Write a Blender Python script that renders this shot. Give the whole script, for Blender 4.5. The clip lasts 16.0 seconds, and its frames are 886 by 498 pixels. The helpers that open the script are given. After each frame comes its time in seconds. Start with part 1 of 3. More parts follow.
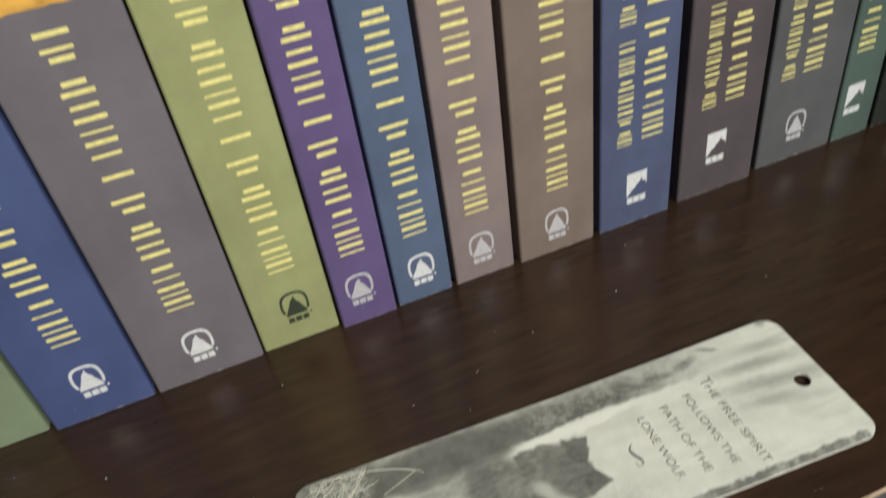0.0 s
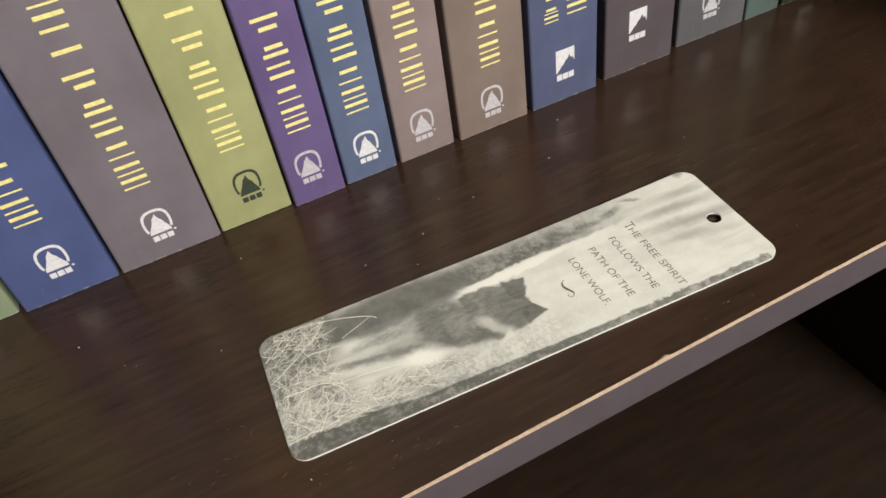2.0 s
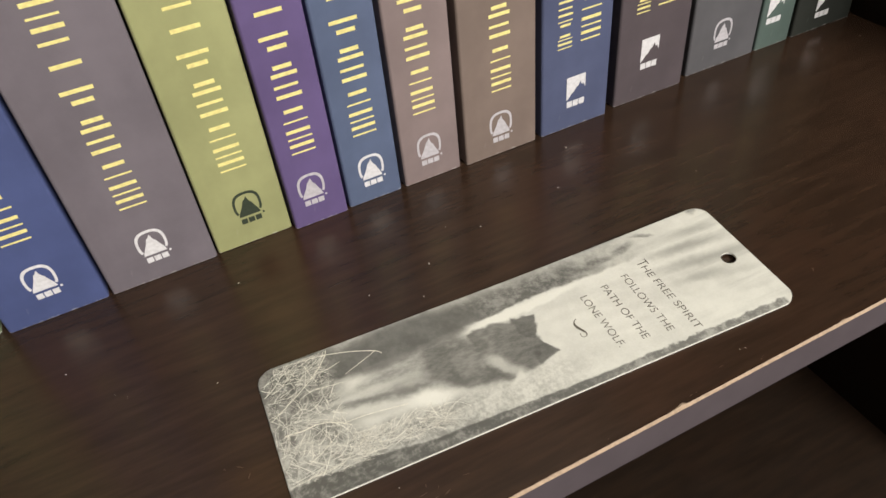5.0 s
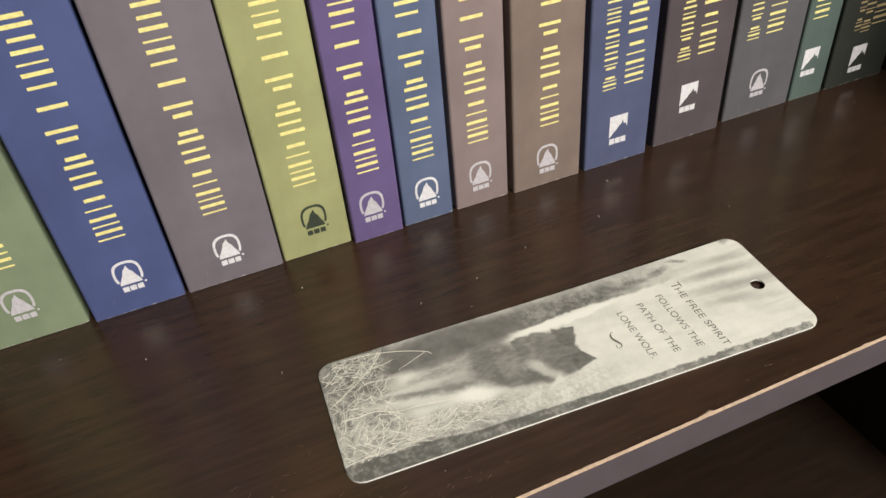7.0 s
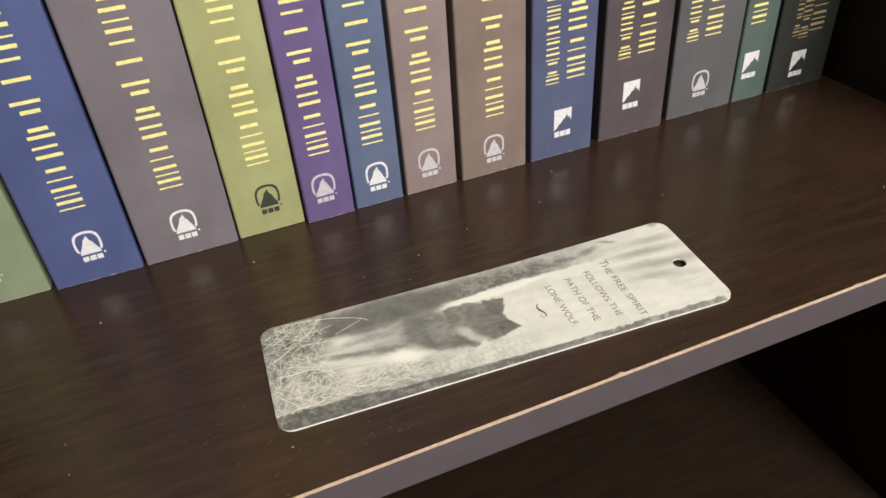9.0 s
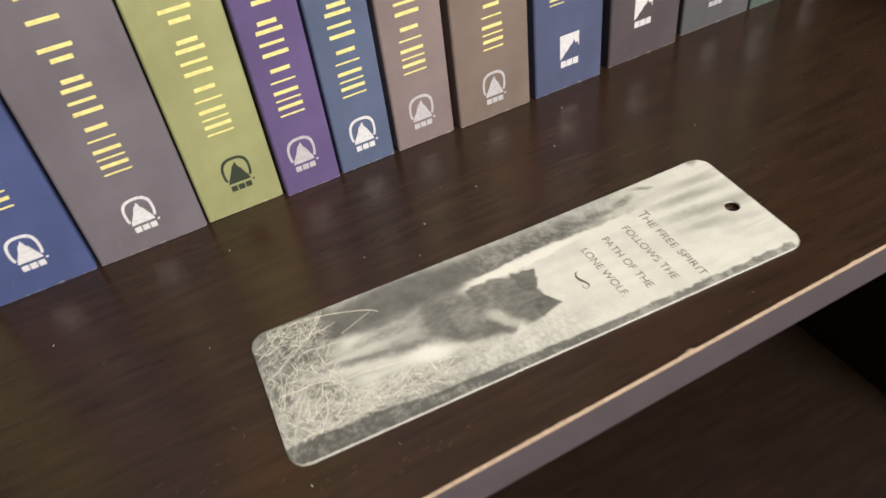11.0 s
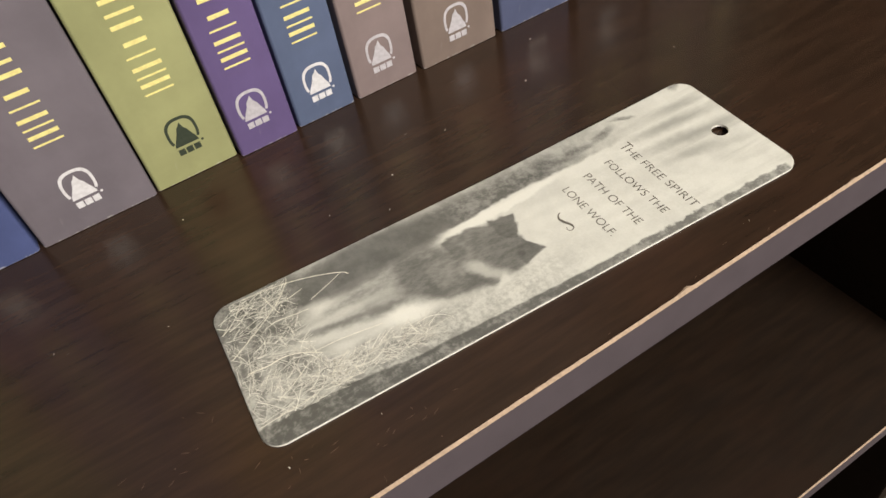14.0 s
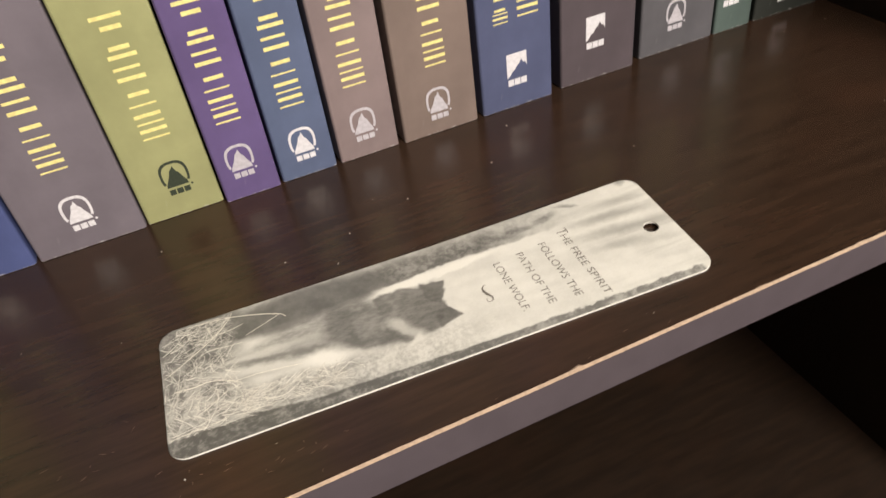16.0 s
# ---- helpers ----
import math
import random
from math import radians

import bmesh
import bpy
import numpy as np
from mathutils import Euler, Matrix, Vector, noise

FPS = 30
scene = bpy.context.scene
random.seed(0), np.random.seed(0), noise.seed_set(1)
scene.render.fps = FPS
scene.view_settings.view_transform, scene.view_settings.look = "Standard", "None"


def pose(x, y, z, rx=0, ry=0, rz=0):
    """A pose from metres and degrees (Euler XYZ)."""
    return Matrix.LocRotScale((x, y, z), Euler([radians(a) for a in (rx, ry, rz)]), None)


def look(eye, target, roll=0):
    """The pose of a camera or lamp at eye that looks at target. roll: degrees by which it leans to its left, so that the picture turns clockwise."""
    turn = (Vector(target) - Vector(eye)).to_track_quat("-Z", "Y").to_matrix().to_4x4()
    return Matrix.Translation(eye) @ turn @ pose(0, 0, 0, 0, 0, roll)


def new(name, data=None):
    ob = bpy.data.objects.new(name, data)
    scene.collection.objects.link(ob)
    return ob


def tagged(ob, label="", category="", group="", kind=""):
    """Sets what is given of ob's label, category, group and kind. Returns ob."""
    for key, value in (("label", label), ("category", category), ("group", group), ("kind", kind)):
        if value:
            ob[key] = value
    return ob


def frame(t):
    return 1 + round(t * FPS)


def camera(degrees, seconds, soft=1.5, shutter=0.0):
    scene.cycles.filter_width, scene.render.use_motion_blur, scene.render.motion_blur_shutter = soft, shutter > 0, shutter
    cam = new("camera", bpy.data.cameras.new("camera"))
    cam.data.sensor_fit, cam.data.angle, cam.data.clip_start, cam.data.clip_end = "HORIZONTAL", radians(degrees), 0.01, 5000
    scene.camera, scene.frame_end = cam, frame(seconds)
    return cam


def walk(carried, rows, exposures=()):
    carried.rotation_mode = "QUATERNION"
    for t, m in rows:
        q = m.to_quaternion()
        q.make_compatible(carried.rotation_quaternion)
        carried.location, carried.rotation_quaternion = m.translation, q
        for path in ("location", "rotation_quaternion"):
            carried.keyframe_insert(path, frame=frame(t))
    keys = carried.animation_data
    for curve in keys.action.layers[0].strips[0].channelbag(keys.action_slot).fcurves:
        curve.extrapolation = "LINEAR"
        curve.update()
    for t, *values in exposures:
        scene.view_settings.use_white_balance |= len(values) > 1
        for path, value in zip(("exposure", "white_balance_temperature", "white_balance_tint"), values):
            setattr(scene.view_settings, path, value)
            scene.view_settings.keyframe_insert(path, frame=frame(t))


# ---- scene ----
cam = camera(62.3, 16.0, shutter=0.5)
PATH = [
    (0, (0.08985, -0.23366, 0.21377), (0.20082, 0.14412, -0.09440), -9.284),
    (0.5, (0.07876, -0.23879, 0.20231), (0.19040, 0.11547, -0.13241), -10.264),
    (1, (0.07773, -0.26057, 0.20033), (0.20067, 0.08433, -0.14016), -9.848),
    (1.5, (0.07429, -0.26218, 0.20098), (0.20052, 0.08311, -0.13790), -9.918),
    (2, (0.07733, -0.26885, 0.20184), (0.20319, 0.07686, -0.13675), -10.010),
    (2.5, (0.07909, -0.27326, 0.20180), (0.20345, 0.07190, -0.13792), -10.088),
    (3, (0.07961, -0.27114, 0.20005), (0.20291, 0.07198, -0.14210), -9.978),
    (3.5, (0.07863, -0.25225, 0.18731), (0.20384, 0.08785, -0.15716), -9.458),
    (4, (0.07180, -0.23958, 0.18565), (0.20370, 0.09693, -0.15985), -8.296),
    (4.2, (0.07427, -0.23739, 0.19026), (0.20908, 0.09878, -0.15443), -7.804),
    (6.3, (0.06000, -0.27726, 0.21348), (0.19787, 0.08111, -0.10677), -5.426),
    (6.5, (0.05658, -0.27484, 0.21564), (0.19162, 0.08800, -0.10076), -5.543),
    (7, (0.05537, -0.27437, 0.21134), (0.18637, 0.09456, -0.09968), -5.754),
    (7.5, (0.06010, -0.27458, 0.20704), (0.19053, 0.09755, -0.10039), -5.699),
    (8, (0.06381, -0.27700, 0.20259), (0.19405, 0.09807, -0.10132), -5.365),
    (8.2, (0.06514, -0.28732, 0.20305), (0.19877, 0.09088, -0.09546), -4.832),
    (10.3, (0.06981, -0.31650, 0.20548), (0.20979, 0.05628, -0.09679), -4.960),
    (10.5, (0.06400, -0.30800, 0.20100), (0.21129, 0.05010, -0.11534), -4.900),
    (11, (0.07005, -0.25601, 0.18614), (0.21198, 0.08593, -0.14992), -8.325),
    (11.5, (0.07553, -0.23843, 0.17435), (0.22050, 0.09102, -0.17271), -10.153),
    (12, (0.07560, -0.23259, 0.17047), (0.21976, 0.08831, -0.18483), -11.228),
    (12.5, (0.07412, -0.23254, 0.17172), (0.21663, 0.08473, -0.18749), -11.715),
    (13, (0.07735, -0.23477, 0.17023), (0.21950, 0.08016, -0.19117), -11.756),
    (13.5, (0.07554, -0.23723, 0.16940), (0.21626, 0.07815, -0.19217), -12.024),
    (14, (0.07723, -0.24395, 0.17165), (0.21755, 0.07285, -0.18884), -11.861),
    (14.5, (0.08912, -0.24860, 0.16723), (0.23070, 0.07060, -0.19063), -11.087),
    (15, (0.09934, -0.25561, 0.16876), (0.23878, 0.07318, -0.18118), -10.231),
    (15.5, (0.09932, -0.27133, 0.17634), (0.23380, 0.07286, -0.16048), -9.169),
    (16, (0.10931, -0.28148, 0.17943), (0.23181, 0.08178, -0.14156), -8.532),
]
EXPOSURES = [
    (0.0, -0.27, 6200, 3), (0.5, -0.20, 6350, 8), (1.2, 0.0, 6400, 10), (4.2, 0.0, 6450, 10), (8.0, 0.05, 6450, 10),
    (10.5, 0.14, 6450, 11), (12.0, 0.0, 6550, 10), (14.0, 0.02, 6600, 11), (16.0, 0.10, 6750, 15),
]
walk(cam, [(t, look(eye, target, roll)) for t, eye, target, roll in PATH], EXPOSURES)

# ---- light: a closed room with one broad lamp behind and above the viewer ----
world = bpy.data.worlds.new("room_air")
world.use_nodes = True
world.node_tree.nodes["Background"].inputs[0].default_value = (0.9, 0.85, 0.78, 1)
world.node_tree.nodes["Background"].inputs[1].default_value = 0.02
scene.world = world


def area_lamp(name, eye, target, size, watts, colour):
    data = bpy.data.lights.new(name, "AREA")
    data.shape, data.size, data.energy, data.color = "DISK", size, watts, colour
    ob = new(name, data)
    ob.matrix_world = look(eye, target)
    return ob


area_lamp("room_lamp", (0.65, -1.65, 1.22), (0.15, 0.0, 0.0), 0.8, 74.0, (1.0, 0.94, 0.855))


# ---- materials ----
class Tree:
    """Short ways to add shader nodes to one material."""

    def __init__(self, name):
        self.mat = bpy.data.materials.new(name)
        self.mat.use_nodes = True
        self.tree = self.mat.node_tree
        self.bsdf = self.tree.nodes["Principled BSDF"]

    def node(self, kind, **props):
        n = self.tree.nodes.new(kind)
        for key, value in props.items():
            if key == "operation":
                n.operation = value
            elif key == "blend":
                n.blend_type = value
            elif key == "data":
                n.data_type = value
        return n

    def put(self, socket, value):
        if isinstance(value, (int, float)):
            socket.default_value = value
        elif isinstance(value, tuple):
            socket.default_value = (*value, 1.0) if len(value) == 3 and socket.type == "RGBA" else value
        else:
            self.tree.links.new(value, socket)

    def maths(self, operation, a, b=0.0, c=0.0):
        n = self.node("ShaderNodeMath", operation=operation)
        for socket, value in zip(n.inputs, (a, b, c)):
            self.put(socket, value)
        return n.outputs[0]

    def mix(self, fac, a, b, blend="MIX"):
        n = self.node("ShaderNodeMix", data="RGBA", blend=blend)
        self.put(n.inputs[0], fac)
        self.put(n.inputs[6], a)
        self.put(n.inputs[7], b)
        return n.outputs[2]

    def place(self, scale=(1, 1, 1)):
        co = self.node("ShaderNodeTexCoord")
        m = self.node("ShaderNodeMapping")
        m.inputs["Scale"].default_value = scale
        self.tree.links.new(co.outputs["Object"], m.inputs["Vector"])
        return m.outputs[0]

    def noise(self, vector, scale, detail=4.0, rough=0.55):
        n = self.node("ShaderNodeTexNoise")
        self.put(n.inputs["Vector"], vector)
        n.inputs["Scale"].default_value = scale
        n.inputs["Detail"].default_value = detail
        n.inputs["Roughness"].default_value = rough
        return n.outputs["Fac"]

    def ramp(self, fac, low, high, a=0.0, b=1.0):
        n = self.node("ShaderNodeMapRange")
        n.interpolation_type = "SMOOTHSTEP"
        for socket, value in zip(n.inputs, (fac, low, high, a, b)):
            self.put(socket, value)
        return n.outputs[0]

    def bump(self, height, strength, distance):
        n = self.node("ShaderNodeBump")
        n.inputs["Strength"].default_value = strength
        n.inputs["Distance"].default_value = distance
        self.put(n.inputs["Height"], height)
        self.tree.links.new(n.outputs[0], self.bsdf.inputs["Normal"])

    def finish(self, colour, rough, specular=0.5):
        self.put(self.bsdf.inputs["Base Color"], colour)
        self.put(self.bsdf.inputs["Roughness"], rough)
        self.bsdf.inputs["Specular IOR Level"].default_value = specular
        return self.mat


def lin(r, g, b):
    """Linear colour from 8-bit display values."""
    return tuple(((v / 255 + 0.055) / 1.055) ** 2.4 if v > 10 else v / 255 / 12.92 for v in (r, g, b))


def laminate(name, dark, light, rough, gloss=0.5):
    """Dark wood-print foil: soft streaks, pores, reddish clouds and a cloudy polish."""
    t = Tree(name)
    streak = t.noise(t.place((4.0, 34.0, 34.0)), 7.0, 6.0, 0.62)
    fine = t.noise(t.place((40.0, 520.0, 520.0)), 4.0, 3.0, 0.6)
    cloud = t.noise(t.place(), 14.0, 4.0)
    c = t.mix(t.ramp(streak, 0.30, 0.74), dark, light)
    c = t.mix(t.maths("MULTIPLY", t.ramp(cloud, 0.48, 0.72), 0.55), c, (light[0] * 1.15, light[1] * 0.98, light[2] * 0.95))
    c = t.mix(t.maths("MULTIPLY", t.ramp(fine, 0.56, 0.78), 0.12), c, (dark[0] * 0.5, dark[1] * 0.5, dark[2] * 0.5))
    smear = t.noise(t.place((1.0, 2.5, 1.0)), 30.0, 4.0, 0.6)
    r = t.maths("ADD", t.maths("MULTIPLY", t.ramp(smear, 0.3, 0.7), 0.07), rough)
    t.bump(t.maths("ADD", t.maths("MULTIPLY", fine, 0.6), streak), 0.025, 0.0003)
    return t.finish(c, r, gloss)


def cover_paper(name, colour):
    """Printed, satin-laminated card with faint mottling and scuffs."""
    t = Tree(name)
    cloud = t.noise(t.place(), 22.0, 5.0, 0.6)
    grain = t.noise(t.place(), 1400.0, 2.0)
    wash = t.noise(t.place((1, 1, 0.6)), 55.0, 6.0, 0.68)
    lo, hi = tuple(v * 0.86 for v in colour), tuple(min(v * 1.10, 1) for v in colour)
    c = t.mix(t.ramp(cloud, 0.3, 0.7), lo, hi)
    c = t.mix(t.maths("MULTIPLY", t.ramp(wash, 0.45, 0.75), 0.35), c, tuple(v * 0.78 for v in colour))
    scuff = t.ramp(t.noise(t.place((1, 1, 0.25)), 160.0, 4.0, 0.7), 0.68, 0.80)
    c = t.mix(t.maths("MULTIPLY", scuff, 0.10), c, (0.6, 0.58, 0.55))
    sep = t.node("ShaderNodeSeparateXYZ")
    t.tree.links.new(t.place(), sep.inputs[0])
    nick = t.maths("ADD", t.maths("MULTIPLY", t.noise(t.place(), 420.0, 4.0, 0.7), -0.0040), 0.0020)
    worn = t.ramp(t.maths("SUBTRACT", sep.outputs[2], nick), -0.0001, 0.0002, 1.0, 0.0)
    c = t.mix(t.maths("MULTIPLY", worn, 0.35), c, (0.55, 0.54, 0.52))
    t.bump(grain, 0.10, 0.0001)
    return t.finish(c, t.maths("ADD", t.maths("MULTIPLY", cloud, 0.12), 0.52), 0.22)


def plain(name, colour, rough, vary=0.08, scale=300.0, specular=0.5, metal=0.0):
    t = Tree(name)
    n = t.noise(t.place(), scale, 4.0)
    c = t.mix(t.ramp(n, 0.3, 0.7), tuple(v * (1 - vary) for v in colour), tuple(min(1, v * (1 + vary)) for v in colour))
    t.bsdf.inputs["Metallic"].default_value = metal
    t.bump(n, 0.08, 0.0002)
    return t.finish(c, rough, specular)


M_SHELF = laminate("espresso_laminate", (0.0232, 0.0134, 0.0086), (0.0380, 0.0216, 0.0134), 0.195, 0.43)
# The shelf's laminate again, with the shade inside the case put into its colour
M_CASE_SHADED = laminate("espresso_laminate_shaded", (0.0112, 0.0065, 0.0040), (0.0186, 0.0106, 0.0061), 0.48, 0.20)
M_BAND = plain("grey_edge_foil", (0.074, 0.061, 0.071), 0.5, 0.06, 90.0)
M_RAW = plain("raw_chipboard", (0.36, 0.268, 0.195), 0.85, 0.16, 900.0, 0.2)
M_PAGES = plain("page_edges", (0.66, 0.60, 0.48), 0.9, 0.10, 700.0, 0.2)
M_FOIL = plain("yellow_print", (0.74, 0.66, 0.26), 0.45, 0.12, 500.0)
M_BRONZE = plain("bronze_print", (0.37, 0.285, 0.15), 0.45, 0.06, 500.0)
M_WHITE = plain("white_print", (0.62, 0.615, 0.64), 0.5, 0.10, 600.0)
M_SILVER = plain("silver_print", (0.45, 0.435, 0.47), 0.5, 0.12, 600.0)
M_DARKINK = plain("dark_green_print", (0.034, 0.044, 0.030), 0.75, 0.10, 600.0, 0.2)
M_DUST = plain("dust", (0.75, 0.73, 0.70), 0.9)
M_WALL = plain("wall_paint", (0.36, 0.335, 0.30), 0.85, 0.03, 6.0, 0.2)
M_CEIL = plain("ceiling_paint", (0.80, 0.79, 0.76), 0.9, 0.02, 6.0, 0.2)
M_FLOOR = plain("carpet", (0.10, 0.085, 0.07), 0.95, 0.20, 220.0, 0.1)
M_CARDEDGE = plain("white_card_edge", (0.72, 0.71, 0.66), 0.5, 0.04, 500.0)
M_CARDINK = plain("charcoal_print", (0.110, 0.100, 0.082), 0.5, 0.10, 800.0)

CARD_L, CARD_W, CARD_T = 0.1897, 0.0576, 0.0008


def photo_print():
    """A misty black-and-white woodland print: the card's length is x, its width y, both from one corner."""
    t = Tree("misty_woodland_print")
    co = t.node("ShaderNodeTexCoord")
    sep = t.node("ShaderNodeSeparateXYZ")
    t.tree.links.new(co.outputs["Object"], sep.inputs[0])
    warp = t.node("ShaderNodeTexNoise")
    warp.inputs["Scale"].default_value = 260.0
    warp.inputs["Detail"].default_value = 5.0
    t.tree.links.new(co.outputs["Object"], warp.inputs["Vector"])
    wsep = t.node("ShaderNodeSeparateColor")
    t.tree.links.new(warp.outputs["Color"], wsep.inputs[0])
    # millimetres, with a ragged warp of about a millimetre
    px0 = t.maths("MULTIPLY", sep.outputs[0], 1000.0)
    py0 = t.maths("MULTIPLY", sep.outputs[1], 1000.0)
    px = t.maths("ADD", px0, t.maths("MULTIPLY", t.maths("SUBTRACT", wsep.outputs[0], 0.5), 3.2))
    py = t.maths("ADD", py0, t.maths("MULTIPLY", t.maths("SUBTRACT", wsep.outputs[1], 0.5), 3.2))

    def oval(cx, cy, rx, ry, turn=0.0, soft=0.35):
        """1 inside an oval, falling softly to 0."""
        c, s = math.cos(radians(turn)), math.sin(radians(turn))
        dx, dy = t.maths("SUBTRACT", px, cx), t.maths("SUBTRACT", py, cy)
        a = t.maths("ADD", t.maths("MULTIPLY", dx, c / rx), t.maths("MULTIPLY", dy, s / rx))
        b = t.maths("ADD", t.maths("MULTIPLY", dx, -s / ry), t.maths("MULTIPLY", dy, c / ry))
        d = t.maths("SQRT", t.maths("ADD", t.maths("MULTIPLY", a, a), t.maths("MULTIPLY", b, b)))
        return t.ramp(d, 1 - soft, 1 + soft, 1.0, 0.0)

    def grey(v):
        return (v * 0.985, v * 0.99, v * 0.905)

    fine = t.noise(co.outputs["Object"], 620.0, 6.0, 0.65)
    mid = t.noise(co.outputs["Object"], 150.0, 6.0, 0.65)
    def polygon(corners, soft=0.6):
        """1 inside a convex polygon given anticlockwise, in millimetres, falling softly to 0 at its sides."""
        inside = None
        for (ax, ay), (bx, by) in zip(corners, corners[1:] + corners[:1]):
            size = math.hypot(bx - ax, by - ay)
            nx, ny = -(by - ay) / size, (bx - ax) / size
            d = t.maths("ADD", t.maths("ADD", t.maths("MULTIPLY", px, nx), t.maths("MULTIPLY", py, ny)), -(ax * nx + ay * ny))
            side = t.ramp(d, -soft, soft)
            inside = side if inside is None else t.maths("MULTIPLY", inside, side)
        return inside

    def lay(c, mask, strength, tone):
        return t.mix(t.maths("MULTIPLY", mask, strength), c, tone)

    def mottle(source, low, high, dark, light):
        return t.mix(t.ramp(source, low, high), grey(dark), grey(light))

    broad = t.noise(co.outputs["Object"], 60.0, 4.0, 0.6)
    both = t.maths("ADD", t.maths("MULTIPLY", mid, 0.5), t.maths("MULTIPLY", fine, 0.5))
    # pale mist, streaked with soft trunks at the top end
    streaks = t.node("ShaderNodeMapping")
    streaks.inputs["Scale"].default_value = (16.0, 150.0, 1.0)
    t.tree.links.new(co.outputs["Object"], streaks.inputs["Vector"])
    trunk = t.noise(streaks.outputs[0], 1.0, 3.0)
    c = mottle(broad, 0.3, 0.75, 0.66, 0.55)
    top = t.ramp(px, 140.0, 176.0)
    c = lay(c, t.maths("MULTIPLY", top, t.ramp(trunk, 0.46, 0.64)), 0.40, grey(0.30))
    for cx, cy, rx, ry, dark in ((172, 41.2, 16, 2.5, 0.62), (171, 33.0, 16, 2.3, 0.58), (167, 25.6, 10, 2.0, 0.52), (181, 21.5, 9, 1.5, 0.25), (181, 47.5, 9, 1.6, 0.42), (183, 12.5, 8, 1.3, 0.18)):
        c = lay(c, oval(cx, cy, rx, ry, -6, 0.85), dark, grey(0.22))
    # faint shafts behind the verse
    for cy, ry in ((12.0, 1.5), (18.0, 1.2), (24.5, 1.8), (31.0, 1.3), (37.5, 1.0)):
        c = lay(c, oval(128, cy, 26, ry, -2, 0.9), 0.28, grey(0.52))
    # meadow along the foot of the mist
    c = lay(c, t.maths("MULTIPLY", t.ramp(py, 21.0, 11.0), t.ramp(px, 122.0, 84.0)), 0.85, mottle(both, 0.40, 0.62, 0.36, 0.62))
    # dusky thicket along one long edge, paler at the very edge
    brush = mottle(both, 0.42, 0.60, 0.085, 0.25)
    edge = t.maths("ADD", t.maths("MULTIPLY", px, 0.020), 42.3)
    above = t.maths("SUBTRACT", py, edge)
    c = lay(c, t.maths("MULTIPLY", t.ramp(above, -0.8, 1.0), t.ramp(px, 178.0, 126.0)), 0.85, mottle(mid, 0.35, 0.65, 0.26, 0.44))
    c = lay(c, t.maths("MULTIPLY", t.ramp(above, -0.4, 1.2), t.maths("MULTIPLY", t.ramp(px, 146.0, 112.0), t.ramp(py0, 59.0, 52.0))), 0.90, brush)
    for cx, cy, rx, ry, turn in ((159.2, 54.3, 4.2, 0.9, -22), (148.5, 51.6, 4.8, 1.6, 14), (138.6, 50.3, 4.0, 1.5, -10), (131.5, 49.4, 4.2, 1.9, 12), (124.5, 50.6, 4.0, 2.0, -15), (117.0, 48.8, 5.0, 1.5, 8), (185.0, 57.2, 2.6, 1.6, 30)):
        c = lay(c, oval(cx, cy, rx, ry, turn, 0.6), 0.72, mottle(fine, 0.4, 0.6, 0.09, 0.20))
    # smooth dark hollow between the thicket and the grass
    c = lay(c, oval(54, 48.0, 31, 9.5, 1, 0.22), 0.92, mottle(mid, 0.3, 0.7, 0.105, 0.155))
    # grassy ground at the lower end, paler towards the near side
    ground = t.mix(t.ramp(py, 40.0, 12.0), mottle(both, 0.40, 0.62, 0.075, 0.28), mottle(both, 0.40, 0.62, 0.17, 0.48))
    c = lay(c, t.ramp(px, 33.0, 20.0), 0.94, ground)
    c = lay(c, t.maths("MULTIPLY", t.ramp(py, 22.0, 16.5), t.ramp(px, 92.0, 46.0)), 0.90, mottle(both, 0.40, 0.62, 0.21, 0.50))
    # a plain soft shape of a few tones in the middle of the print
    hairs = t.node("ShaderNodeMapping")
    hairs.inputs["Scale"].default_value = (210.0, 430.0, 1.0)
    hairs.inputs["Rotation"].default_value = (0.0, 0.0, radians(14))
    t.tree.links.new(co.outputs["Object"], hairs.inputs["Vector"])
    hair = t.maths("ADD", t.maths("MULTIPLY", t.noise(hairs.outputs[0], 1.0, 5.0, 0.7), 0.6), t.maths("MULTIPLY", broad, 0.4))
    soft_grey = mottle(hair, 0.35, 0.65, 0.20, 0.40)
    dusk = mottle(hair, 0.38, 0.62, 0.115, 0.230)
    dark = mottle(hair, 0.38, 0.62, 0.078, 0.145)
    c = lay(c, oval(50, 32, 27, 9.0, 8, 0.25), 0.92, soft_grey)
    c = lay(c, oval(33, 32.8, 15, 1.6, 0, 0.7), 0.80, grey(0.55))
    c = lay(c, oval(37, 29.0, 14, 1.2, -9, 0.8), 0.70, grey(0.15))
    c = lay(c, oval(34, 25.2, 21, 1.9, -14, 0.6), 0.90, grey(0.58))
    c = lay(c, oval(50, 30.5, 9, 2.6, -8, 0.7), 0.50, grey(0.42))
    c = lay(c, oval(51, 26.0, 6, 1.8, -25, 0.8), 0.55, grey(0.14))
    c = lay(c, oval(54, 20.4, 8, 3.6, -14, 0.55), 0.95, grey(0.74))
    c = lay(c, oval(66.5, 31.0, 11.5, 10.5, 10, 0.32), 0.90, dusk)
    c = lay(c, oval(61.5, 34.0, 3.0, 8.5, 12, 0.6), 0.60, dark)
    c = lay(c, oval(70, 22.0, 10, 4.6, -16, 0.35), 0.90, dusk)
    c = lay(c, oval(100, 43.0, 24, 2.7, 3, 0.25), 0.85, grey(0.74))
